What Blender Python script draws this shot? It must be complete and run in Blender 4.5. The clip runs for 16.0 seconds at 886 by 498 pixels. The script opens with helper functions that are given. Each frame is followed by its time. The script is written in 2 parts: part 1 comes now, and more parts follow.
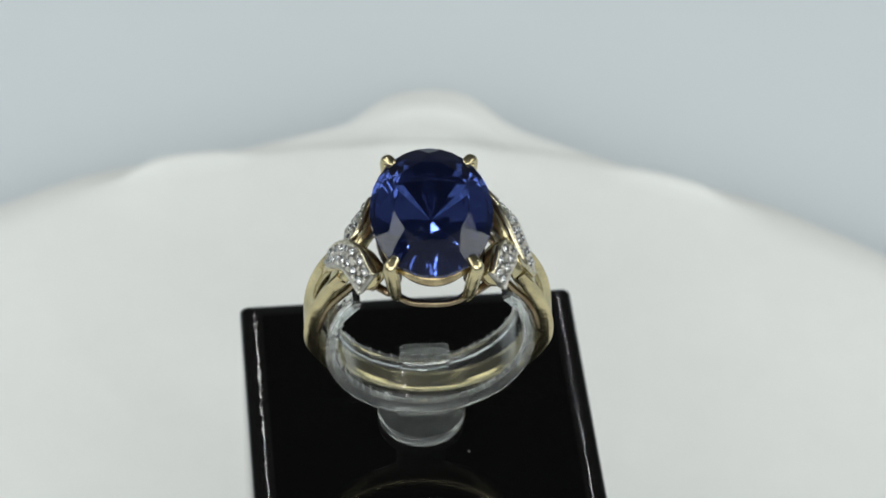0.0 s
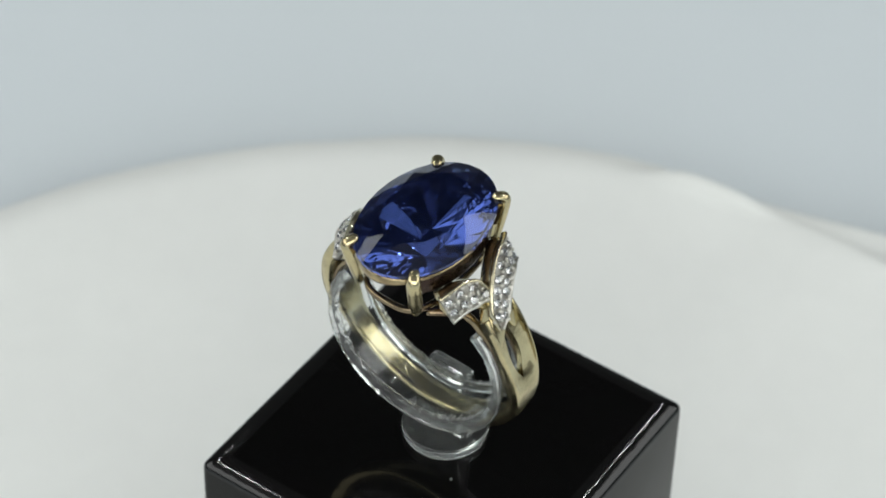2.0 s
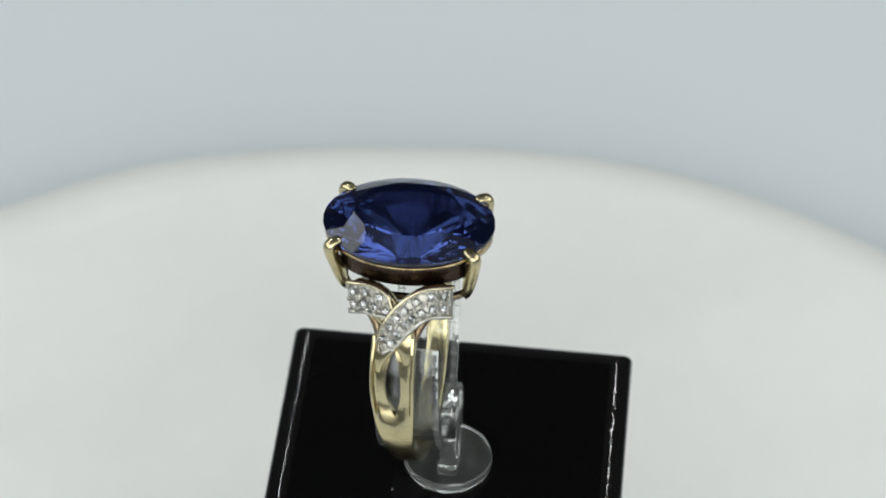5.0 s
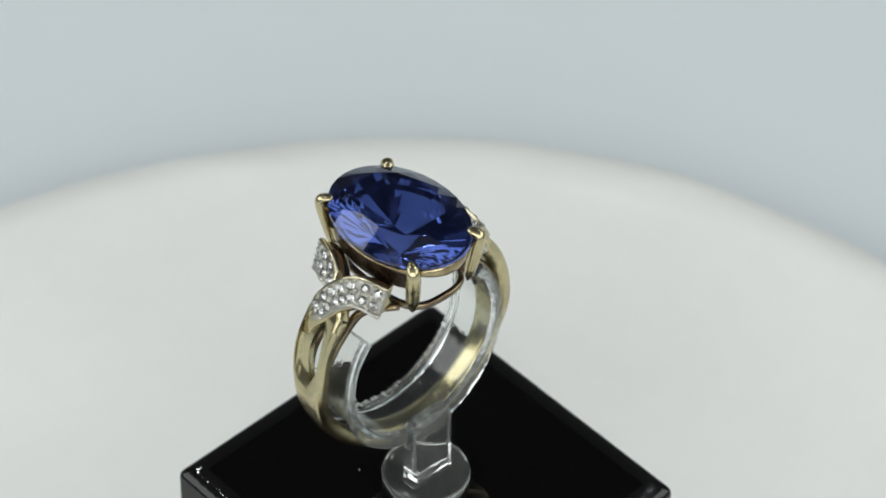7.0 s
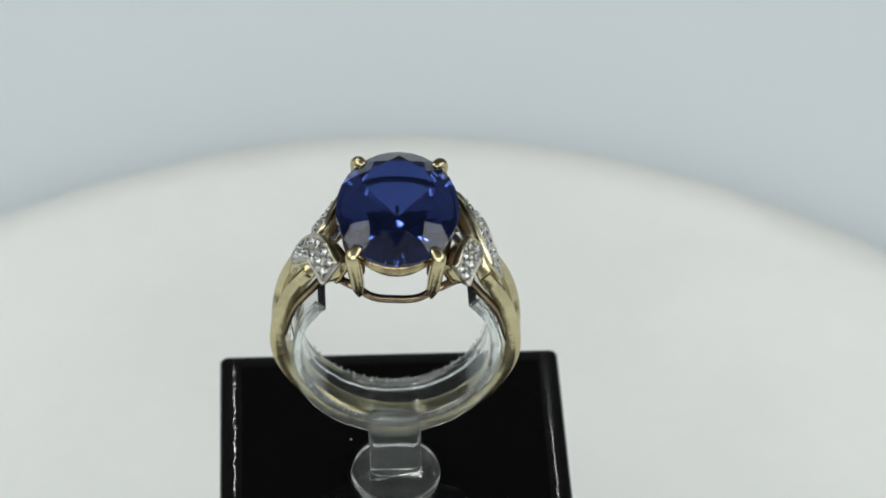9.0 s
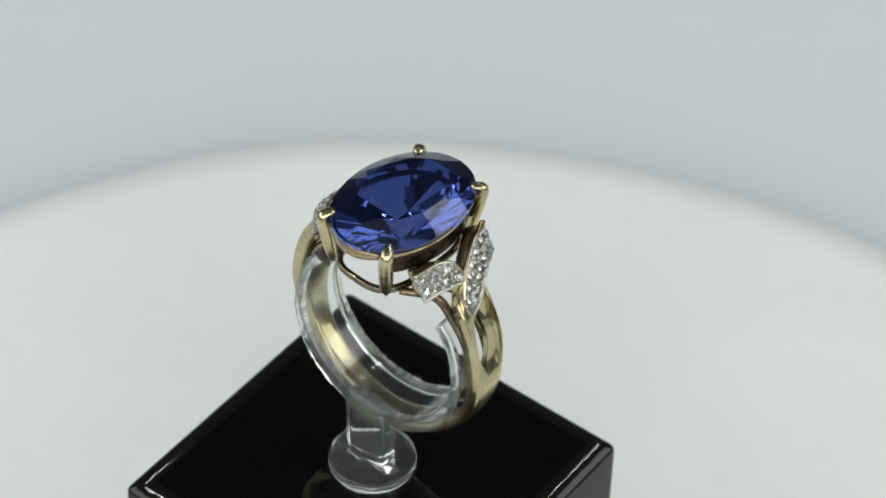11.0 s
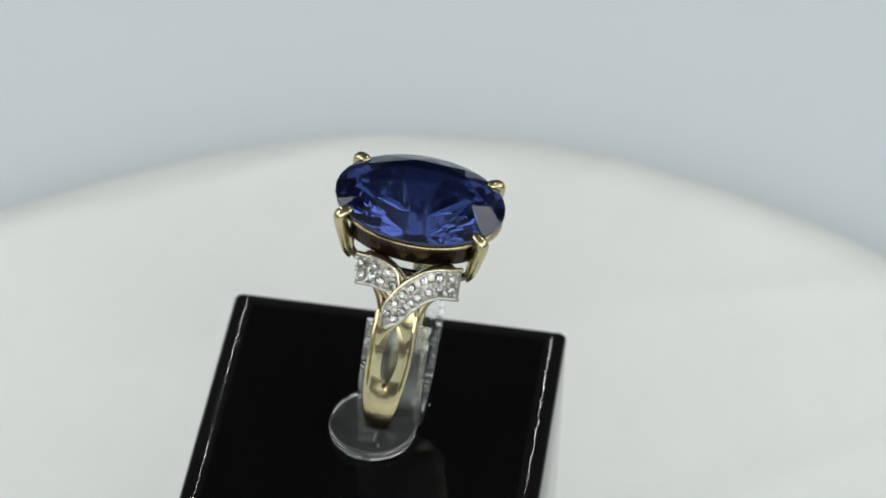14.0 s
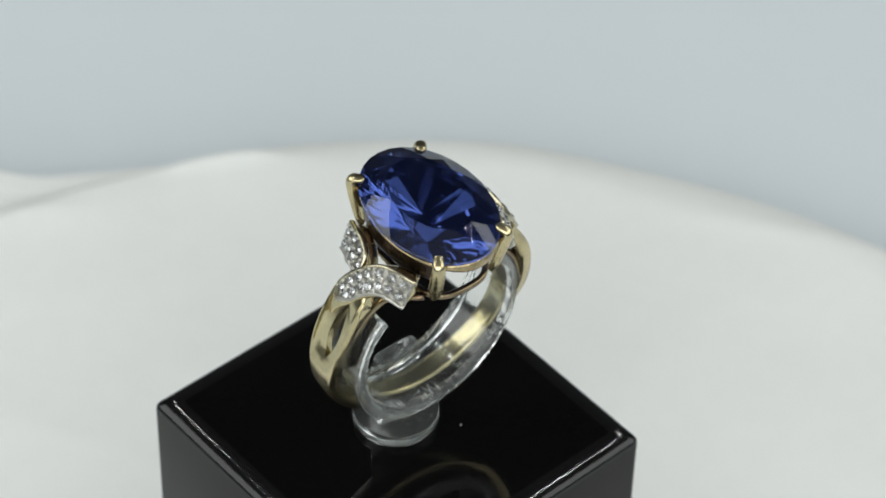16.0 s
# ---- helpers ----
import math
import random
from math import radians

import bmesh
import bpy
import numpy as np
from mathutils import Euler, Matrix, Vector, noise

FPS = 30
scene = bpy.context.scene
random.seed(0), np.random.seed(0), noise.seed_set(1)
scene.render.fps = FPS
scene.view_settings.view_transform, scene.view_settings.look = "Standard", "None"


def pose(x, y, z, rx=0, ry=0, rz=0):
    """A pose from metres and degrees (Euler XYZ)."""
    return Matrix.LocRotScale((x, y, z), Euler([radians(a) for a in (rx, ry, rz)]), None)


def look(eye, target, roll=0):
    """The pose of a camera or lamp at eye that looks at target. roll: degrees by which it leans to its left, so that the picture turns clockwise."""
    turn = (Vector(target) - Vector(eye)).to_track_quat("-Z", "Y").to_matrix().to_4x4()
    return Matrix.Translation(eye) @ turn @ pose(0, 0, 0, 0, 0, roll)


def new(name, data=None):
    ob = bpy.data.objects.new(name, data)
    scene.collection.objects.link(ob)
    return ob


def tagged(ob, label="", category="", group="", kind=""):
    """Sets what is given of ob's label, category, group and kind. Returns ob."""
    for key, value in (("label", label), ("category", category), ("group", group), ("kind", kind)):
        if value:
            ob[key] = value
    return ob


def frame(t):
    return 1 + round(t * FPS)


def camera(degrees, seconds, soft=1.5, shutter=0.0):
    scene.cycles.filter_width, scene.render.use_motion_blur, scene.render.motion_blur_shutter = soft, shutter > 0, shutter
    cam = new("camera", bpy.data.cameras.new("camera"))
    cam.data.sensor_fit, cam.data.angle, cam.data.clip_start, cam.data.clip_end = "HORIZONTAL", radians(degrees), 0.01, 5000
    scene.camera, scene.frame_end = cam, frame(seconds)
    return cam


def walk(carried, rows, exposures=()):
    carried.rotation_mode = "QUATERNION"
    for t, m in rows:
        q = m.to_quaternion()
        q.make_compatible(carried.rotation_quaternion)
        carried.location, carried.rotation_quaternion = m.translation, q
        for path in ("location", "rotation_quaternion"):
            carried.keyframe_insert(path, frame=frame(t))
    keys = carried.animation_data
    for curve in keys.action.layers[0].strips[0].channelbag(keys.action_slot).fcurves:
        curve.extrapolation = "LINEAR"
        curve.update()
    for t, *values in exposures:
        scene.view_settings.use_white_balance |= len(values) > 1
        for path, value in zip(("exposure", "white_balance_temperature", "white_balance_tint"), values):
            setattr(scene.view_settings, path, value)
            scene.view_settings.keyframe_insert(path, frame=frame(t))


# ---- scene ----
# One millimetre; all meshes are modelled in millimetres about the turntable's axis.
MM = 0.001

# ---- camera: stands still, looks down at the turntable ----
cam = camera(16.57, 16.0, soft=1.75)
cam.data.dof.use_dof, cam.data.dof.focus_distance, cam.data.dof.aperture_fstop = True, 0.268, 45
EYE = Vector((0.0, -190.0, 215.57)) * MM
AIM = EYE + Vector((0.00967, 0.70902, -0.70512)) * 0.28
walk(cam, [(0.0, look(EYE, AIM, 1.68)), (16.0, look(EYE, AIM, 1.68))])

# ---- light: LED panels above the table in a dim room ----
world = bpy.data.worlds.new("room_air")
world.use_nodes = True
world.node_tree.nodes["Background"].inputs["Color"].default_value = (0.8, 0.9, 1.0, 1)
world.node_tree.nodes["Background"].inputs["Strength"].default_value = 0.02
scene.world = world
scene.view_settings.exposure = 0.0


def panel_lamp(eye, aim, size, size_y, watts, colour):
    data = bpy.data.lights.new("led_panel", "AREA")
    data.shape, data.size, data.size_y = "RECTANGLE", size, size_y
    data.energy, data.color = watts, colour
    ob = new("led_panel", data)
    ob.matrix_world = look(eye, aim)
    return ob


COOL = (0.97, 1.0, 0.985)
panel_lamp((0.0, -0.26, 0.62), (0, -0.02, 0), 1.10, 0.72, 0.5, COOL)
panel_lamp((-0.66, -0.10, 0.42), (0, -0.10, 0), 0.9, 0.44, 2.9, COOL)
panel_lamp((0.66, -0.10, 0.42), (0, -0.10, 0), 0.9, 0.44, 2.9, COOL)
panel_lamp((0.0, -0.66, 0.36), (0, 0, 0), 1.0, 0.5, 4.8, COOL)


def strip_lamp(a, b, width, watts):
    """A thin LED strip from a to b that shines towards the table's middle."""
    a, b = Vector(a), Vector(b)
    data = bpy.data.lights.new("led_strip", "AREA")
    data.shape, data.size, data.size_y = "RECTANGLE", (b - a).length, width
    data.energy, data.color = watts, COOL
    along, back = (b - a).normalized(), ((a + b) / 2).normalized()
    across = back.cross(along).normalized()
    m = Matrix((along, across, along.cross(across))).transposed().to_4x4()
    m.translation = (a + b) / 2
    new("led_strip", data).matrix_world = m


for side in (-0.27, 0.27):
    for k in range(4):
        strip_lamp((side, 0.05 + 0.18 * k, 0.5), (side, 0.18 + 0.18 * k, 0.5), 0.003, 0.2)


# ---- materials ----
def material(name, base, rough, metal=0.0, grain=0.0, scale=400.0, bump=0.0, bump_scale=2000.0, ior=1.5, glass=0.0, dark=None):
    """Procedural surface: a base colour that varies with two noises, and fine relief."""
    mat = bpy.data.materials.new(name)
    mat.use_nodes = True
    nodes, links = mat.node_tree.nodes, mat.node_tree.links
    b = nodes["Principled BSDF"]
    b.inputs["Base Color"].default_value = (*base, 1)
    b.inputs["Roughness"].default_value = rough
    b.inputs["Metallic"].default_value = metal
    b.inputs["IOR"].default_value = ior
    b.inputs["Transmission Weight"].default_value = glass
    tex = nodes.new("ShaderNodeTexCoord")
    if grain:
        big, small = nodes.new("ShaderNodeTexNoise"), nodes.new("ShaderNodeTexNoise")
        for n, s in ((big, scale), (small, scale * 7)):
            n.inputs["Scale"].default_value = s
            n.inputs["Detail"].default_value = 4
            links.new(tex.outputs["Object"], n.inputs["Vector"])
        add = nodes.new("ShaderNodeMath")
        add.operation = "MULTIPLY_ADD"
        links.new(small.outputs["Fac"], add.inputs[0])
        add.inputs[1].default_value = 0.35
        links.new(big.outputs["Fac"], add.inputs[2])
        ramp = nodes.new("ShaderNodeMapRange")
        ramp.inputs["From Min"].default_value, ramp.inputs["From Max"].default_value = 0.45, 0.95
        links.new(add.outputs[0], ramp.inputs["Value"])
        mix = nodes.new("ShaderNodeMix")
        mix.data_type = "RGBA"
        links.new(ramp.outputs[0], mix.inputs["Factor"])
        other = dark or tuple(c * (1 - grain) for c in base)
        mix.inputs["A"].default_value = (*base, 1)
        mix.inputs["B"].default_value = (*other, 1)
        links.new(mix.outputs["Result"], b.inputs["Base Color"])
        rr = nodes.new("ShaderNodeMapRange")
        rr.inputs["To Min"].default_value, rr.inputs["To Max"].default_value = rough * 0.8, min(1, rough * 1.4)
        links.new(small.outputs["Fac"], rr.inputs["Value"])
        links.new(rr.outputs[0], b.inputs["Roughness"])
    if bump:
        n = nodes.new("ShaderNodeTexNoise")
        n.inputs["Scale"].default_value = bump_scale
        n.inputs["Detail"].default_value = 3
        links.new(tex.outputs["Object"], n.inputs["Vector"])
        bp = nodes.new("ShaderNodeBump")
        bp.inputs["Strength"].default_value = bump
        bp.inputs["Distance"].default_value = 0.0002
        links.new(n.outputs["Fac"], bp.inputs["Height"])
        links.new(bp.outputs[0], b.inputs["Normal"])
    return mat


GOLD = material("yellow_gold", (0.67, 0.58, 0.345), 0.19, 1.0, 0.36, 300, 0.2, 1100)
DARK_GOLD = material("tarnished_gold", (0.37, 0.305, 0.19), 0.22, 1.0, 0.5, 350, 0.2, 1300, dark=(0.12, 0.07, 0.05))
WORN_GOLD = material("worn_gold", (0.62, 0.51, 0.29), 0.2, 1.0, 0.5, 420, 0.2, 1300, dark=(0.14, 0.085, 0.05))
GRIMY = material("grimy_rhodium", (0.53, 0.515, 0.47), 0.34, 1.0, 0.4, 700, 0.7, 1800, dark=(0.24, 0.23, 0.2))
# Near-black brown metal, mottled by noise; for the gallery plates and the scratch.
DARK_METAL = material("dark_metal", (0.045, 0.033, 0.027), 0.26, 1.0, 0.5, 500, 0.6, 1100, dark=(0.07, 0.045, 0.037))
SILVER = material("rhodium_plate", (0.62, 0.605, 0.55), 0.29, 1.0, 0.35, 900, 0.5, 2500)
SAPPHIRE = material("blue_gem", (0.047, 0.078, 0.29), 0.0, bump=0.03, bump_scale=260, ior=1.57, glass=0.968)
DIAMOND = material("clear_gem", (0.97, 0.97, 0.97), 0.0, ior=2.4, glass=1.0)
PLASTIC = material("clear_plastic", (0.92, 0.94, 0.93), 0.04, bump=0.15, bump_scale=900, ior=1.42, glass=0.985)
FROSTED = material("cloudy_plastic", (0.86, 0.89, 0.88), 0.06, bump=0.2, bump_scale=700, ior=1.38, glass=0.975)
ACRYLIC = material("black_acrylic", (0.003, 0.003, 0.003), 0.035, bump=0.05, bump_scale=420, ior=1.27)
WORN_EDGE = material("worn_acrylic_edge", (0.006, 0.006, 0.006), 0.05, bump=0.16, bump_scale=700, ior=1.45)
CLOTH = material("white_cloth", (0.745, 0.76, 0.742), 0.9, grain=0.05, scale=40, bump=0.25, bump_scale=3000)
PAPER = material("grey_paper", (0.595, 0.645, 0.675), 0.8, grain=0.04, scale=8, bump=0.1, bump_scale=600)
PLATTER = material("white_plastic", (0.7, 0.7, 0.7), 0.4, grain=0.05, scale=60)
PAINT = material("grey_paint", (0.22, 0.23, 0.24), 0.8, grain=0.08, scale=3, bump=0.1, bump_scale=80)
WOOD = material("dark_wood", (0.12, 0.08, 0.05), 0.5, grain=0.4, scale=12, bump=0.1, bump_scale=100)
EDGE_PLASTIC = material("scuffed_plastic", (0.92, 0.94, 0.93), 0.05, bump=0.4, bump_scale=1200, ior=1.42, glass=0.965)
RIB_PLASTIC = material("whitened_plastic", (0.93, 0.95, 0.94), 0.15, ior=1.42, glass=0.86)
PALE_GOLD = material("pale_gold", (0.66, 0.6, 0.43), 0.2, 1.0, 0.3, 500, 0.2, 1500)


# ---- building helpers ----
def thing(name, label, category, group="", kind=""):
    ob = new(name)
    ob.empty_display_size = 0.005
    return tagged(ob, label, category, group, kind)


def mesh_of(name, bm, mat, smooth=True, matrix=None):
    if matrix is not None:
        bm.transform(matrix)
    bm.transform(Matrix.Scale(MM, 4))
    bmesh.ops.recalc_face_normals(bm, faces=bm.faces)
    for f in bm.faces:
        f.smooth = smooth
    me = bpy.data.meshes.new(name)
    bm.to_mesh(me)
    bm.free()
    me.materials.append(mat)
    return me


def part(name, bm, mat, parent=None, label="", smooth=True, matrix=None):
    """Links a bmesh, modelled in millimetres, as one mesh object under a thing or a part."""
    ob = new(name, mesh_of(name, bm, mat, smooth, matrix))
    ob.parent = parent
    return tagged(ob, label)


def curve(rows, steps):
    """A smooth run of numbers through the given rows (Catmull-Rom)."""
    pts = np.array(rows, float)
    pts = np.vstack([2 * pts[0] - pts[1], pts, 2 * pts[-1] - pts[-2]])
    out = []
    for i in range(1, len(pts) - 2):
        a, b, c, d = pts[i - 1:i + 3]
        for k in range(steps):
            t = k / steps
            out.append(0.5 * (2 * b + (c - a) * t + (2 * a - 5 * b + 4 * c - d) * t * t + (3 * b - a - 3 * c + d) * t ** 3))
    out.append(pts[-2])
    return np.array(out)


def frames_along(centres, normals, closed=False):
    """Width and normal directions square to the run of the centres."""
    n = len(centres)
    out = []
    for i in range(n):
        a = centres[(i - 1) % n if closed else max(i - 1, 0)]
        b = centres[(i + 1) % n if closed else min(i + 1, n - 1)]
        t = Vector(b - a).normalized()
        w = t.cross(Vector(normals[i])).normalized()
        out.append((w, w.cross(t).normalized()))
    return out


def sweep(centres, normals, half_w, half_t, count=14, power=2.6, closed=False, round_ends=False):
    """A bar with a rounded section along the centres."""
    bm = bmesh.new()
    rings, n = [], len(centres)
    dirs = frames_along(centres, normals, closed)
    for i, (c, (w, nn)) in enumerate(zip(centres, dirs)):
        k = 1.0
        if round_ends:
            e = min(i, n - 1 - i)
            k = (0.03, 0.62, 0.9)[e] if e < 3 else 1.0
        ring = []
        for j in range(count):
            a = 2 * math.pi * j / count
            ca, sa = math.cos(a), math.sin(a)
            u = math.copysign(abs(ca) ** (2 / power), ca) * half_w[i] * k
            v = math.copysign(abs(sa) ** (2 / power), sa) * half_t[i] * k
            ring.append(bm.verts.new(Vector(c) + w * u + nn * v))
        rings.append(ring)
    for i in range(n if closed else n - 1):
        p, q = rings[i], rings[(i + 1) % n]
        for j in range(count):
            bm.faces.new((p[j], p[(j + 1) % count], q[(j + 1) % count], q[j]))
    if not closed:
        bm.faces.new(rings[0])
        bm.faces.new(list(reversed(rings[-1])))
    return bm


def lathe(profile, count=64):
    """A turned shape from (radius, height) pairs, closed at both ends."""
    bm = bmesh.new()
    rings = [[bm.verts.new((r * math.cos(2 * math.pi * j / count), r * math.sin(2 * math.pi * j / count), z)) for j in range(count)] for r, z in profile]
    for p, q in zip(rings, rings[1:]):
        for j in range(count):
            bm.faces.new((p[j], p[(j + 1) % count], q[(j + 1) % count], q[j]))
    bm.faces.new(rings[0])
    bm.faces.new(rings[-1])
    return bm


def box(sx, sy, sz, bevel=0.0, segments=3):
    """A block that stands on z = 0."""
    bm = bmesh.new()
    bmesh.ops.create_cube(bm, size=1)
    bm.transform(Matrix.Translation((0, 0, sz / 2)) @ Matrix.Diagonal((sx, sy, sz, 1)))
    if bevel:
        bmesh.ops.bevel(bm, geom=bm.edges[:], offset=bevel, segments=segments, profile=0.5, affect="EDGES")
    return bm


def hull(points):
    bm = bmesh.new()
    for p in points:
        bm.verts.new(p)
    bmesh.ops.convex_hull(bm, input=bm.verts[:])
    return bm


# ---- the room and the table ----
TOP = -62.0          # the table's paper, below the cloth


def slab(name, size, place, mat, label, category, smooth=False):
    bm = box(*size)
    ob = part(name, bm, mat, None, label, smooth, Matrix.Translation(place))
    return tagged(ob, category=category, kind="structure")


slab("floor", (3200, 3200, 60), (0, 0, -880), WOOD, "dark wooden floor of a dim room", "floor")
slab("ceiling", (3200, 3200, 60), (0, 0, 1600), PAINT, "plain grey painted ceiling", "ceiling")
slab("wall_north", (3200, 60, 2420), (0, 1570, -820), PAINT, "plain grey painted wall", "wall")
slab("wall_south", (3200, 60, 2420), (0, -1570, -820), PAINT, "plain grey painted wall", "wall")
slab("wall_east", (60, 3080, 2420), (1570, 0, -820), PAINT, "plain grey painted wall", "wall")
slab("wall_west", (60, 3080, 2420), (-1570, 0, -820), PAINT, "plain grey painted wall", "wall")

table = thing("table", "wooden table under a sheet of grey paper", "table")
part("tabletop", box(1300, 1100, 28, 3), WOOD, table, matrix=Matrix.Translation((0, 80, TOP - 40)))
for sx in (-1, 1):
    for sy in (-1, 1):
        part("leg", box(50, 50, 820 + TOP - 40, 3), WOOD, table, matrix=Matrix.Translation((600 * sx, 80 + 500 * sy, -820)))
sheet = part("backdrop", box(1240, 1040, 11.5, 0.4, 1), PAPER, None, "pale blue-grey paper lying flat on the table", False, Matrix.Translation((0, 80, TOP - 11.9)))
tagged(sheet, category="backdrop", kind="structure")

base = thing("turntable_stand", "low round white plastic turntable stand on grey paper", "turntable")
part("drum", lathe([(30, TOP - 0.3), (62, TOP - 0.3), (63, TOP + 0.7), (63, TOP + 6), (62, TOP + 7), (30, TOP + 7)]), PLATTER, base)

# ---- what turns: platter, cloth, block, holder, ring ----
platter = thing("turntable", "round turntable platter hidden under a white cloth", "turntable")
part("platter", lathe([(4, TOP + 7.1), (93, TOP + 7.1), (94, TOP + 8), (94, TOP + 10.4), (93, TOP + 11), (4, TOP + 11)]), PLATTER, platter)


def cloth_height(r, a):
    """Height of the cloth: gentle swells and a few soft folds."""
    x, y = r * math.cos(a), r * math.sin(a)
    z = -50.0 + 0.4 * noise.noise(Vector((x / 30, y / 30, 0.3)))
    fold = abs(noise.noise(Vector((x / 34 + 0.02 * y, y / 55, 4.1))))
    z += 0.28 * math.exp(-(fold / 0.1) ** 2) * min(1.0, max(0.0, (r - 30) / 30))
    return z


def wrapped(a, b):
    return (a - b + 180) % 360 - 180


def build_cloth():
    bm = bmesh.new()
    count, rings = 288, []
    radii = [2, 10, 20, 26] + [29 + 2.5 * k for k in range(19)] + [76, 78, 80, 81.5, 83, 85, 86.5] + [88 + 0.4 * k for k in range(27)]
    for r in radii + [None] * 5:
        ring = []
        step = len(rings) - len(radii)
        for j in range(count):
            deg = 360 * j / count
            a = radians(deg)
            corner = max(0.0, 1 - abs(wrapped(deg, 89)) / 26)
            reach = 4.0 * math.exp(-((wrapped(deg, 89) / 9.5) ** 2)) + 4.4 * math.exp(-((wrapped(deg, 89) / 4.6) ** 4)) + 2.2 * corner + 0.6 * math.sin(3 * a + 1) + 0.4 * math.sin(7 * a)
            rr = r if r else 98.4
            edge = max(0.0, (rr - 70) / 28.4)
            x = rr + reach * edge ** 2
            z = cloth_height(x, a)
            fall = min(1.0, max(0.0, (x - 95.5) / 2.5))
            z -= 2.4 * fall * fall * (3 - 2 * fall) * min(1, 4 * corner)
            rim = max(0.0, (rr - 92) / 6.4)
            z -= 1.6 * rim ** 2 * (1 - min(1, 1.5 * corner))
            z += 1.1 * math.exp(-((wrapped(deg, 110) / 3.5) ** 2) - ((rr - 94) / 6) ** 2)
            z += 0.6 * math.exp(-((wrapped(deg, 68) / 3.5) ** 2) - ((rr - 94) / 6) ** 2)
            for mid, spread, at, high in ((107.5, 4.2, 94.5, 1.5), (70, 4.2, 94.5, 1.1), (89, 3.5, 96.5, 0.6), (216, 9, 91, 0.12)):
                z += high * math.exp(-((wrapped(deg, mid) / spread) ** 4) - ((rr - at) / 1.1) ** 2)
            z += 0.9 * corner * math.exp(-((rr - 92) / 4) ** 2)
            z += 0.7 * math.exp(-((wrapped(deg, 86) / 6) ** 2)) * rim
            if r is None:
                k = step + 1
                wave = 1.4 * math.sin(9 * a + 0.7) + 0.9 * math.sin(17 * a)
                x += (0.6, 1.0, 1.2, 1.3, 1.3)[step] + wave * 0.25 * k
                z -= (0.6, 1.6, 3.2, 5.4, 8.0)[step]
            ring.append(bm.verts.new((x * math.cos(a), x * math.sin(a), z)))
        rings.append(ring)
    bm.faces.new(rings[0])
    for p, q in zip(rings, rings[1:]):
        for j in range(count):
            bm.faces.new((p[j], p[(j + 1) % count], q[(j + 1) % count], q[j]))
    ob = part("cloth", bm, CLOTH, None, "white cloth draped over a turntable, creased at its rim")
    tagged(ob, category="cloth")
    thick = ob.modifiers.new("thickness", "SOLIDIFY")
    thick.thickness, thick.offset = 0.0004, -1
    return ob


cloth = build_cloth()

BLOCK = pose(1.04, 3.85, -49.7, 0, 0, 6.2)


def build_block(sx, sy, high):
    """A block with small rounded corners and a soft worn bevel round its top."""
    bm, rings = bmesh.new(), []
    profile = [(0.5, 50.0), (0.12, 49.85), (0, 49.5), (0, 1.15), (0.04, 0.9), (0.15, 0.7), (0.35, 0.52), (0.6, 0.37), (0.9, 0.23), (1.2, 0.125), (1.5, 0.055), (1.8, 0.015), (2.1, 0.0)]
    for inset, drop in profile:
        ring = []
        r = max(0.25, 0.75 - 0.2 * inset)
        for q, (cx, cy) in enumerate(((1, 1), (-1, 1), (-1, -1), (1, -1))):
            for k in range(6):
                a = radians(90 * q + 18 * k)
                ring.append(bm.verts.new((cx * (sx / 2 - inset - r) + r * math.cos(a), cy * (sy / 2 - inset - r) + r * math.sin(a), high - drop)))
        rings.append(ring)
    for p, q in zip(rings, rings[1:]):
        for j in range(24):
            bm.faces.new((p[j], p[(j + 1) % 24], q[(j + 1) % 24], q[j]))
    bm.faces.new(rings[0])
    bm.faces.new(rings[-1])
    return bm


block = part("display_block", build_block(32.85, 33.1, 50.0), ACRYLIC, None, "glossy black acrylic display block standing on white cloth", True, BLOCK)
tagged(block, category="display block")
block.data.set_sharp_from_angle(angle=radians(35))
block.data.materials.append(WORN_EDGE)
for face in block.data.polygons:
    if face.area < 3e-4 and face.center.z > -0.0018:
        face.material_index = 1

fibre = curve([(-11.45, -16.58, 46.8), (-11.1, -16.58, 45.9), (-11.0, -16.58, 45.0), (-11.1, -16.58, 44.0), (-11.6, -16.58, 43.1)], 4)
part("scratch", sweep(fibre, [(0, -1, 0)] * len(fibre), [0.07] * len(fibre), [0.04] * len(fibre), 6), DARK_METAL, block, "fine dark scratch", matrix=BLOCK)
speck = bmesh.new()
bmesh.ops.create_icosphere(speck, subdivisions=1, radius=0.075)
part("dust_speck", speck, CLOTH, block, "white speck of dust", matrix=BLOCK @ Matrix.Translation((4.02, -4.76, 50.05)))

# ring's own space: x across the finger, y along it, z up to the gem
RING = pose(1.45, 0.49, 16.75, 3.3, 0, 2.5)

# ---- the clear holder ----
holder = thing("ring_holder", "clear plastic ring holder with an open clip on a round foot", "ring holder")
FOOT = Matrix.Translation((1.05, 3.9, 0.304))
part("foot", lathe([(0.5, 0), (3.8, 0), (4.1, 0.25), (4.15, 0.65), (4.1, 1.05), (3.9, 1.2), (3.6, 1.15), (3.35, 0.85), (0.5, 0.8)]), FROSTED, holder, "cloudy round foot", matrix=FOOT)


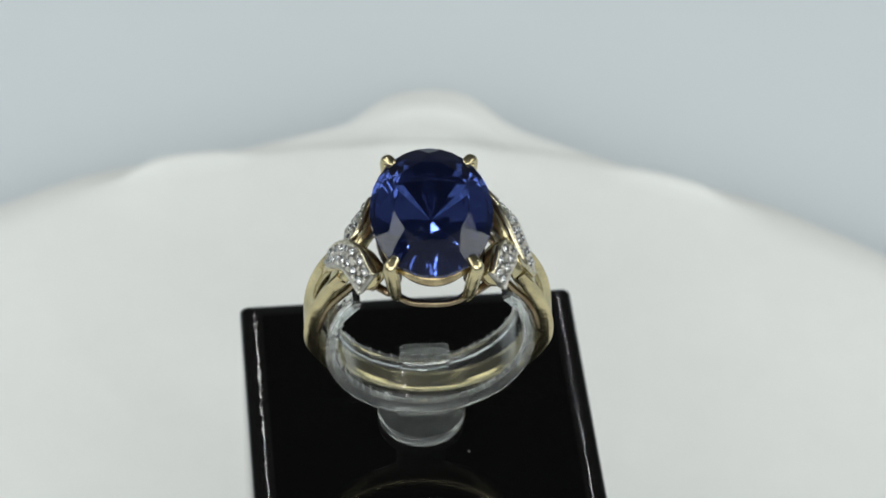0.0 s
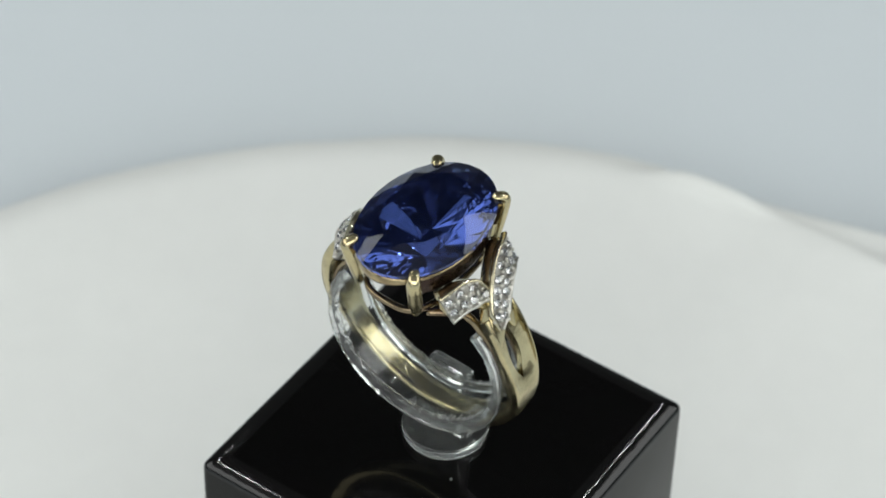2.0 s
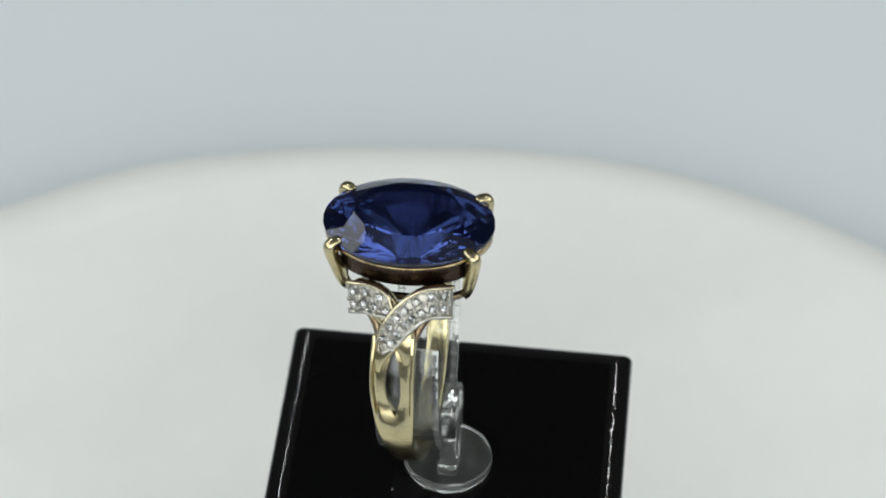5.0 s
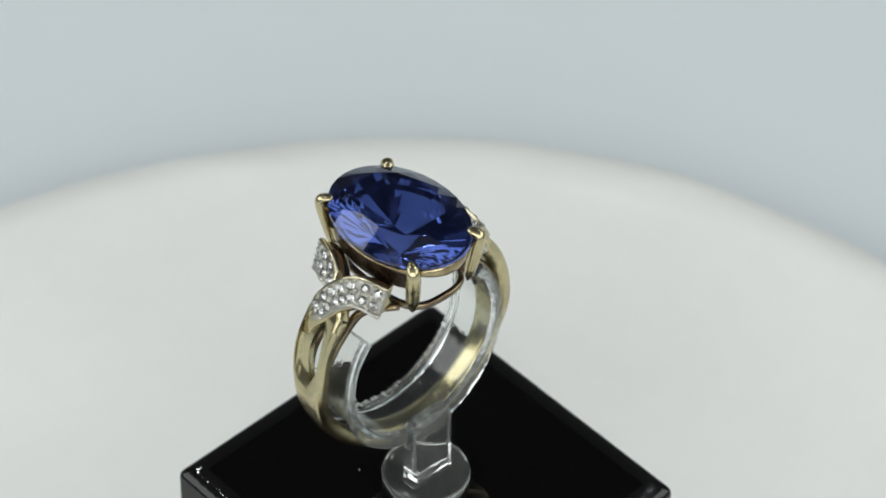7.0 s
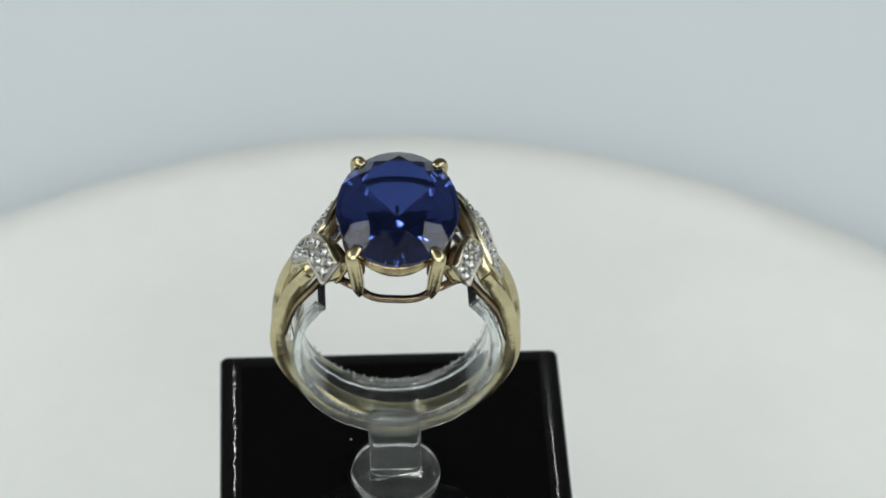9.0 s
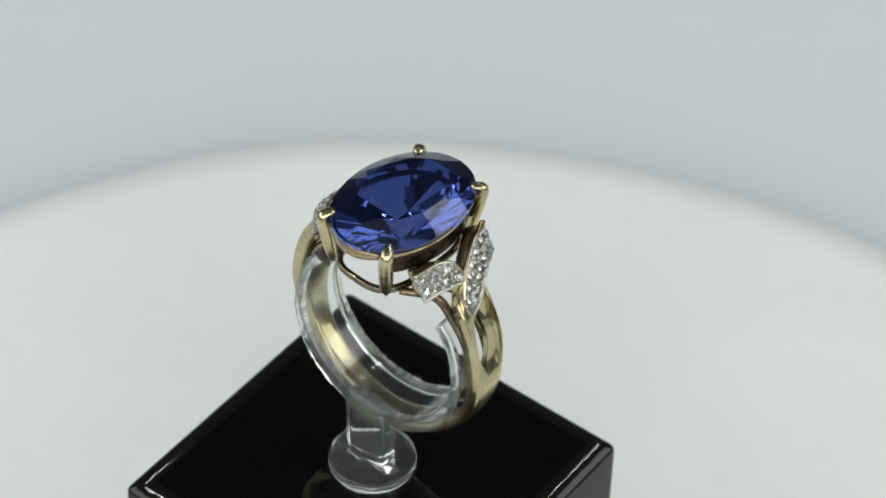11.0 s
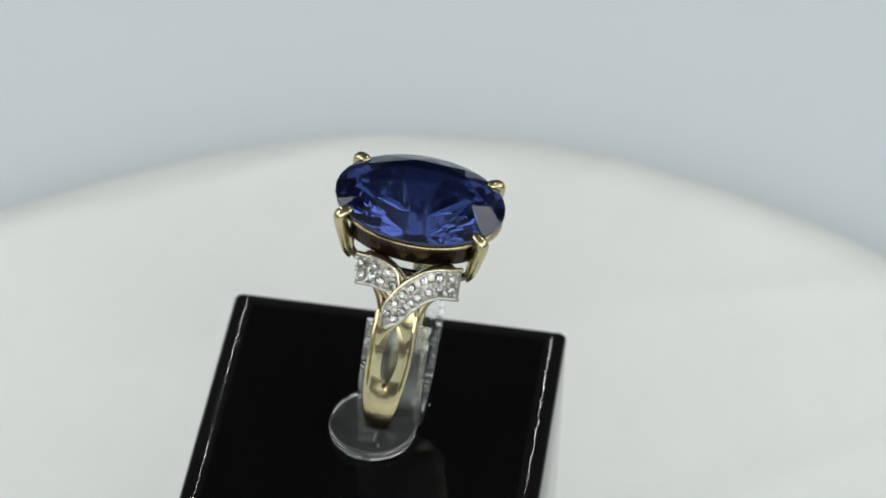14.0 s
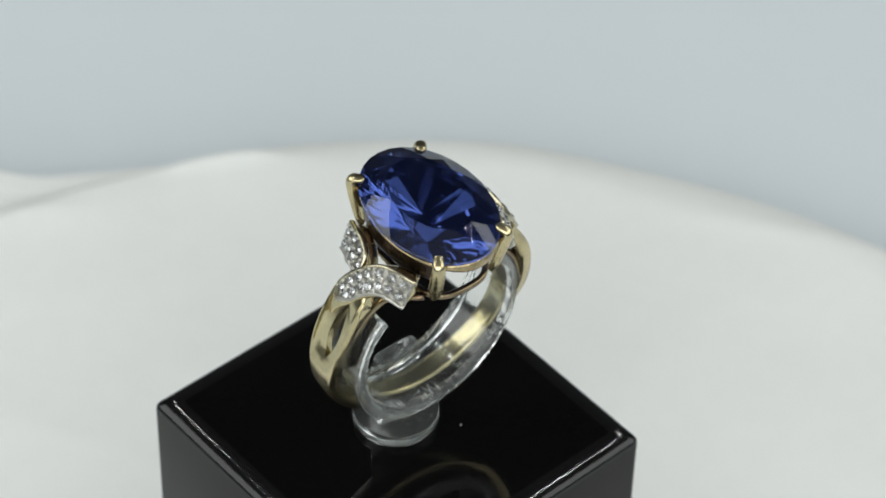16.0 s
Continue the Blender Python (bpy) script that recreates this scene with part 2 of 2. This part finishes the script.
def build_stem():
    """An upright slab, rounded at its top, that carries the clip."""
    rows = curve([(1.05, 4.05, 1.11, 2.45, 1.0), (1.08, 4.12, 2.0, 2.4, 0.92), (1.15, 4.15, 4.5, 2.4, 0.9), (1.2, 4.15, 7.0, 2.4, 0.9), (1.25, 4.15, 8.7, 2.36, 0.86), (1.25, 4.12, 9.3, 2.15, 0.7), (1.25, 4.1, 9.5, 1.8, 0.45)], 5)
    return sweep(rows[:, :3], [(0, 1, 0)] * len(rows), rows[:, 3], rows[:, 4], 20, 6)


part("stem", build_stem(), FROSTED, holder, matrix=Matrix.Translation((1.05, 3.9, 0)) @ pose(0, 0, 0, 0, 0, 4.0) @ Matrix.Translation((-1.05, -3.9, 0)))


def clip_band(profile, ragged=0.0, steps=200):
    """An open hoop around the ring's centre; profile gives its section (radius, y) at an angle."""
    bm = bmesh.new()
    rings = []
    for i in range(steps + 1):
        a = radians(140 + 260 * i / steps)
        tooth = ragged * noise.noise(Vector((i * 0.37, ragged, 1.3)))
        sec = profile(max(0.0, -math.sin(a)), max(0.0, 1 - min(i, steps - i) / 12) ** 0.6, tooth)
        rings.append([bm.verts.new((r * math.cos(a), y, r * math.sin(a))) for r, y in sec])
    m = len(rings[0])
    for p, q in zip(rings, rings[1:]):
        for j in range(m):
            bm.faces.new((p[j], p[(j + 1) % m], q[(j + 1) % m], q[j]))
    bm.faces.new(rings[0])
    bm.faces.new(list(reversed(rings[-1])))
    return bm


Y1, Y2 = -2.5, 3.2


def wall(low, end, tooth):
    r = 8.5 - 0.25 * end
    return [(r, Y1 + 0.55), (9.15, Y1 + 0.55), (9.15, Y2 - 0.55), (r, Y2 - 0.55)]


def flange_at(y, out):
    def profile(low, end, tooth):
        r, lip = 8.5 - 0.3 * end, 9.4 + 0.75 * low - tooth
        return [(r, y), (r + 0.15, y + 0.54 * out), (lip - 0.1, y + 0.54 * out), (lip, y + 0.4 * out), (lip, y)]
    return profile


CLIP = pose(1.45, 0.49, 16.75, 3.3, 0, 6.0)
clip = part("clip", clip_band(wall), PLASTIC, holder, matrix=CLIP)
clip.data.set_sharp_from_angle(angle=radians(35))


def build_ribs(y, inward, seed):
    """Short moulded ridges that run in from one edge of the clip's inner face."""
    bm, rng = bmesh.new(), random.Random(seed)
    for k in range(46):
        if rng.random() < 0.3:
            continue
        a = radians(155 + 5 * k + rng.uniform(-1.2, 1.2))
        long, wide = rng.uniform(0.25, 0.95), rng.uniform(0.04, 0.1)
        m = pose(0, 0, 0, 0, -math.degrees(a), 0) @ Matrix.Translation((8.47, y + inward * long / 2, 0)) @ Matrix.Diagonal((0.16, long, wide, 1))
        bmesh.ops.create_cube(bm, size=1, matrix=m)
    return bm


for y, out, seed in ((Y1 + 0.546, -1, 3), (Y2 - 0.546, 1, 4)):
    flange = part("flange", clip_band(flange_at(y, out), 0.08), EDGE_PLASTIC, clip, "scuffed moulded edge", matrix=CLIP)
    flange.data.set_sharp_from_angle(angle=radians(35))
    part("moulded_ribs", build_ribs(y + 0.5 * out, -out, seed), RIB_PLASTIC, clip, "short moulded ridges", False, CLIP)

# ---- the ring ----
ring = thing("ring", "yellow gold ring with large oval blue gem and pave shoulders", "ring")
GIRDLE = 14.5
GA, GB = 5.38, 7.55


def oval(a, b, z, count, turn=0.0):
    return [(a * math.cos(2 * math.pi * (j + turn) / count), b * math.sin(2 * math.pi * (j + turn) / count), z) for j in range(count)]


def build_gem():
    """An oval brilliant: round cut of radius one, stretched to the girdle's oval."""
    table, crown, depth = 0.63, 1.55, 5.0
    pts = oval(table, table, crown, 12, 0.5)
    star = 0.82
    pts += oval(star, star, crown * (1 - star * math.cos(math.pi / 12)) / (1 - table) * 0.97 + 0.06, 12)
    low = 0.3
    pts += oval(low, low, -depth * (1 - low * math.cos(math.pi / 8)) * 0.985, 8)
    rng = random.Random(7)
    cut = [(x + rng.uniform(-0.006, 0.006), y + rng.uniform(-0.006, 0.006), z + rng.uniform(-0.045, 0.045) * (i >= 12)) for i, (x, y, z) in enumerate(pts)]
    cut += oval(1, 1, 0.16, 32) + oval(1, 1, -0.14, 32) + [(0, -0.1, -depth), (0, 0.1, -depth)]
    return hull([(x * GA, y * GB + 0.2, z + GIRDLE) for x, y, z in cut])


part("gemstone", build_gem(), SAPPHIRE, ring, "faceted oval deep blue gem", False, RING)


def rail(a, b, z, side_w, end_w, half_t, power=2.0):
    """A closed oval bar, taller at its ends than along its sides; a higher power squares the oval."""
    n = 96
    c, normals, widths = [], [], []
    for i in range(n):
        ca, sa = math.cos(2 * math.pi * i / n), math.sin(2 * math.pi * i / n)
        c.append(np.array((a * math.copysign(abs(ca) ** (2 / power), ca), 0.15 + b * math.copysign(abs(sa) ** (2 / power), sa), z)))
        normals.append((ca / a, sa / b, 0))
        widths.append(side_w + (end_w - side_w) * sa ** 4)
    return sweep(c, normals, widths, [half_t] * n, 12, 3, True)


part("upper_rail", rail(4.72, 7.12, GIRDLE - 0.92, 0.15, 0.58, 0.28), WORN_GOLD, ring, matrix=RING)
part("lower_rail", rail(3.7, 5.75, GIRDLE - 5.45, 0.34, 0.34, 0.3, 3.2), DARK_GOLD, ring, "tarnished lower gallery rail", matrix=RING)


def build_prong(sx, sy):
    up = 0.75
    control = [(3.1, 5.3, 8.0, 0.48, 0.42), (3.38, 5.8, 10.7, 0.66, 0.58), (3.64, 6.24, 12.9, 0.67, 0.6), (3.72, 6.32, 13.7, 0.6, 0.5), (3.45, 5.9, 14.06, 0.5, 0.3), (3.1, 5.3, 14.15, 0.4, 0.2)]
    rows = curve([(x * sx, y * sy + 0.2, z + up, w, t) for x, y, z, w, t in control], 5)
    normals = [(0.5 * sx, 0.86 * sy, 0.0 if i < len(rows) * 0.5 else 0.4) for i in range(len(rows))]
    return sweep(rows[:, :3], normals, rows[:, 3], rows[:, 4], 14, 2.05, round_ends=True)


def build_gallery(side):
    """A dark curved plate under the gem's long side."""
    rows = []
    for i in range(25):
        a = radians(-52 + 104 * i / 24)
        rows.append((4.62 * math.cos(a) * side, 0.15 + 6.85 * math.sin(a), GIRDLE - 2.05))
    c = np.array(rows)
    return sweep(c, [(r[0], r[1] * 0.5, 0) for r in rows], [1.0] * 25, [0.26] * 25, 12, 4)


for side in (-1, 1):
    part("gallery_plate", build_gallery(side), DARK_METAL, ring, "dark metal plate below the gem", matrix=RING)
for sx in (-1, 1):
    for sy in (-1, 1):
        part("prong", build_prong(sx, sy), GOLD, ring, matrix=RING)


def at(z, rows):
    """Value at height z of a table of (height, value) pairs."""
    xs, ys = [r[0] for r in rows], [r[1] for r in rows]
    return float(np.mean([np.interp(z + 0.3 * k, xs, ys) for k in range(-5, 6)]))


def ease(t):
    t = min(1.0, max(0.0, t))
    return t * t * (3 - 2 * t)


HALF_WIDTH = [(-10.2, 1.02), (-6, 1.02), (-3.6, 1.1), (-2, 1.38), (-0.8, 1.57), (1.5, 1.76), (4, 1.94), (6, 1.9), (8, 1.85)]


def build_shank():
    """The band: narrow below, it widens at each shoulder into a leaf with raised rims, a hollow and a slot."""
    bm, steps, rings, slots = bmesh.new(), 220, [], []
    for i in range(steps + 1):
        a = radians(-226 + 272 * i / steps)
        z = 10.2 * math.sin(a)
        up = max(0.0, z)
        rc = 10.2 + 0.38 * ease((z + 10.2) / 10.2) + 0.013 * up * up
        w = at(z, HALF_WIDTH)
        slot = 0.7 * math.sin(math.pi * min(1, max(0, (z - 1.1) / 5.6))) ** 0.8
        if 1.1 < z < 6.7:
            slot = max(slot, 0.02)
        shift = 0.065 * max(0.0, 4 - z)
        slots.append(slot)
        for s in (1, -1):
            ring = []
            for k in (0, 0.2, 0.4, 0.6, 0.75, 0.84, 0.93, 1.0):
                y = slot + (w - slot) * k
                start = -0.3 + 1.1 * (y / w) ** 2
                inner = 1 - ease((k - 0.72) / 0.14)
                hollow = (0.58 + 0.18 * (1 - k)) * ease((z - start) / 2.4) * inner
                crown = 0.14 * (y / w) ** 2 * (1 - ease((z + 5) / 5)) + (0.1 if k == 1.0 else 0)
                ring.append((rc + 0.68 - hollow - crown, y))
            ring += [(rc - 0.55, w), (rc - 0.66, w - 0.12), (rc - 0.66, slot + (w - slot) * 0.4), (rc - 0.66, slot)]
            rings.append([bm.verts.new((r * math.cos(a), y * s + shift, r * math.sin(a))) for r, y in ring])
    for i in range(steps):
        for s in (0, 1):
            p, q = rings[2 * i + s], rings[2 * i + 2 + s]
            m = len(p)
            for j in range(m):
                if j == m - 1 and slots[i] == 0 and slots[i + 1] == 0:
                    continue
                f = (p[j], p[(j + 1) % m], q[(j + 1) % m], q[j])
                bm.faces.new(f if s else tuple(reversed(f)))
    for ring in rings[:2] + rings[-2:]:
        bm.faces.new(ring)
    bmesh.ops.remove_doubles(bm, verts=bm.verts[:], dist=0.002)
    return bm


shank = part("shank", build_shank(), GOLD, ring, "gold band with a slotted leaf at each shoulder", matrix=RING)
shank.data.set_sharp_from_angle(angle=radians(50))


def build_hallmark():
    """Unreadable stamp inside the band, as a row of small bars."""
    bm = bmesh.new()
    for k, (wide, high) in enumerate(((0.5, 0.16), (0.3, 0.2), (0.55, 0.14), (0.35, 0.2))):
        m = pose(0, 0, 0, 0, 14 - 4.5 * k, 0) @ Matrix.Translation((9.53, 0.3, 0)) @ Matrix.Diagonal((0.05, wide, high, 1))
        bmesh.ops.create_cube(bm, size=1, matrix=m)
    return bm


part("hallmark", build_hallmark(), DARK_GOLD, shank, "tiny stamped mark", False, RING)

HALF_TURN = pose(0, 0, 0, 0, 0, 180)
# x, y, z, half width, half thickness, lean of the outward normal in degrees
OVER = [(9.3, -1.5, 5.0, 0.3, 0.3, 18), (8.95, -1.25, 6.3, 0.6, 0.5, 22), (8.35, -0.7, 7.6, 1.05, 0.55, 27), (7.4, 0.6, 9.6, 1.3, 0.52, 31), (6.35, 2.5, 10.95, 1.45, 0.52, 31), (5.1, 4.75, 10.5, 1.62, 0.5, 27)]
UNDER = [(9.0, 1.45, 5.2, 0.3, 0.3, 18), (8.65, 1.3, 6.5, 0.6, 0.42, 22), (8.1, 0.9, 7.9, 0.95, 0.45, 27), (6.85, -0.5, 9.9, 1.2, 0.45, 31), (5.95, -2.1, 10.65, 1.4, 0.5, 30), (5.15, -4.25, 10.1, 1.58, 0.5, 25)]


def ribbon_rows(control):
    rows = curve(control, 10)
    normals = [(math.cos(radians(r[5])), 0, math.sin(radians(r[5]))) for r in rows]
    return rows, normals


def small_gem():
    pts = [(0.24 * math.cos(k * math.pi / 4), 0.24 * math.sin(k * math.pi / 4), 0.24) for k in range(8)]
    pts += [(0.42 * math.cos((k + 0.5) * math.pi / 4), 0.42 * math.sin((k + 0.5) * math.pi / 4), 0.02) for k in range(8)]
    pts += [(0, 0, -0.14)]
    return mesh_of("diamond", hull(pts), DIAMOND, False)


GEM = small_gem()


def shoulder(turn, seed):
    m = RING @ turn
    rng = random.Random(seed)
    for control, first, rows_of_gems in ((OVER, 17, 7), (UNDER, 28, 4)):
        rows, normals = ribbon_rows(control)
        dirs = frames_along(rows[:, :3], normals)
        n_all = len(rows)
        deep = [0.28 * min(1.0, i / 20) for i in range(n_all)]
        body = np.array([r[:3] - np.array(d[1]) * g for r, d, g in zip(rows, dirs, deep)])
        part("split_shank", sweep(body, normals, rows[:, 3], rows[:, 4] + np.array(deep), 20, 4.5, round_ends=True), GOLD, ring, matrix=m)
        # the rolled end under the plate
        w, nn = dirs[-1]
        t = Vector(rows[-1][:3] - rows[-2][:3]).normalized()
        end = Vector(rows[-1][:3]) - nn * 0.5
        roll = [end - t * (0.85 - 0.4 * math.sin(radians(d))) - nn * (0.1 + 0.36 * (1 - math.cos(radians(d)))) for d in range(60, 300, 20)]
        facing = [t * math.sin(radians(d)) + nn * math.cos(radians(d)) for d in range(60, 300, 20)]
        part("scroll", sweep(np.array(roll), facing, [rows[-1][3] * 0.85] * len(roll), [0.2] * len(roll), 14, 5), WORN_GOLD, ring, "rolled gold ribbon end", matrix=m)
        top = rows[first:-1]
        lean = -0.08 if control is OVER else 0.08
        lifted = np.array([np.array(rows[i][:3]) + np.array(dirs[i][1]) * (rows[i][4] * 0.78) + np.array(dirs[i][0]) * (lean * rows[i][3]) for i in range(first, n_all - 1)])
        n = len(lifted)
        grow = [min(1.0, 0.2 + 0.11 * k) for k in range(n)]
        plate = part("pave_plate", sweep(lifted, normals[first:-1], [r[3] * 0.84 * g for r, g in zip(top, grow)], [0.26] * n, 14, 6), GRIMY, ring, "rhodium-plated plate set with small clear stones", matrix=m)
        for side in (-1, 1):
            edge = np.array([p + np.array(dirs[first + k][0]) * (side * top[k][3] * 0.85 * grow[k]) + np.array(dirs[first + k][1]) * 0.2 for k, p in enumerate(lifted)])
            part("rim", sweep(edge, normals[first:-1], [0.19] * n, [0.34] * n, 8, 2.4), PALE_GOLD if side == (1 if control is UNDER else -1) else SILVER, plate, matrix=m)
        beads = bmesh.new()
        for k in range(rows_of_gems):
            i = min(int(n * (0.2 + 0.69 * k / max(1, rows_of_gems - 1))), n - 2)
            w, nn = dirs[first + i]
            hw = top[i][3] * grow[i] * 0.86
            for side in (-1, 1):
                if hw < 0.75 and side > 0:
                    continue
                off = 0.0 if hw < 0.75 else 0.43 * hw * side
                t = w.cross(nn)
                c = Vector(lifted[i]) + w * off + nn * 0.41 + t * rng.uniform(-0.06, 0.06)
                local = Matrix((w, t, nn)).transposed().to_4x4()
                local.translation = c
                gem = new("diamond", GEM)
                gem.parent = plate
                full = m @ local @ pose(0, 0, 0, rng.uniform(-9, 9), rng.uniform(-9, 9), rng.uniform(0, 45))
                full.translation = full.translation * MM
                gem.matrix_basis = full
                for bx, by in ((0.42, 0.4), (-0.42, 0.4), (0.42, -0.4), (-0.42, -0.4)):
                    size = rng.uniform(0.15, 0.25)
                    bmesh.ops.create_icosphere(beads, subdivisions=2, radius=size, matrix=Matrix.Translation(c + w * bx + t * by + nn * rng.uniform(-0.12, 0.0)))
        part("bead_setting", beads, SILVER, plate, matrix=m)
    for sy in (-1, 1):
        rows = curve([(10.15, 1.1 * sy, 0.2, 0.36, 0.4), (9.15, 1.15 * sy, 3.4, 0.4, 0.4), (7.5, 1.25 * sy, 5.8, 0.42, 0.38), (5.9, 2.1 * sy, 8.2, 0.42, 0.36), (3.7, 4.4 * sy, 9.1, 0.34, 0.3)], 6)
        part("strut", sweep(rows[:, :3], [(1, 0, 0.6)] * len(rows), rows[:, 3], rows[:, 4], 10, 2.4), DARK_GOLD, ring, "thin tarnished support bar", matrix=m)


shoulder(Matrix.Identity(4), 11)
shoulder(HALF_TURN, 12)


# ---- the turning ----
def motions():
    rows = [(k * 0.25, pose(0, 0, 0, 0, 0, -20.315 * k * 0.25)) for k in range(65)]
    for ob in (platter, cloth, block, holder, ring):
        walk(ob, rows)


motions()
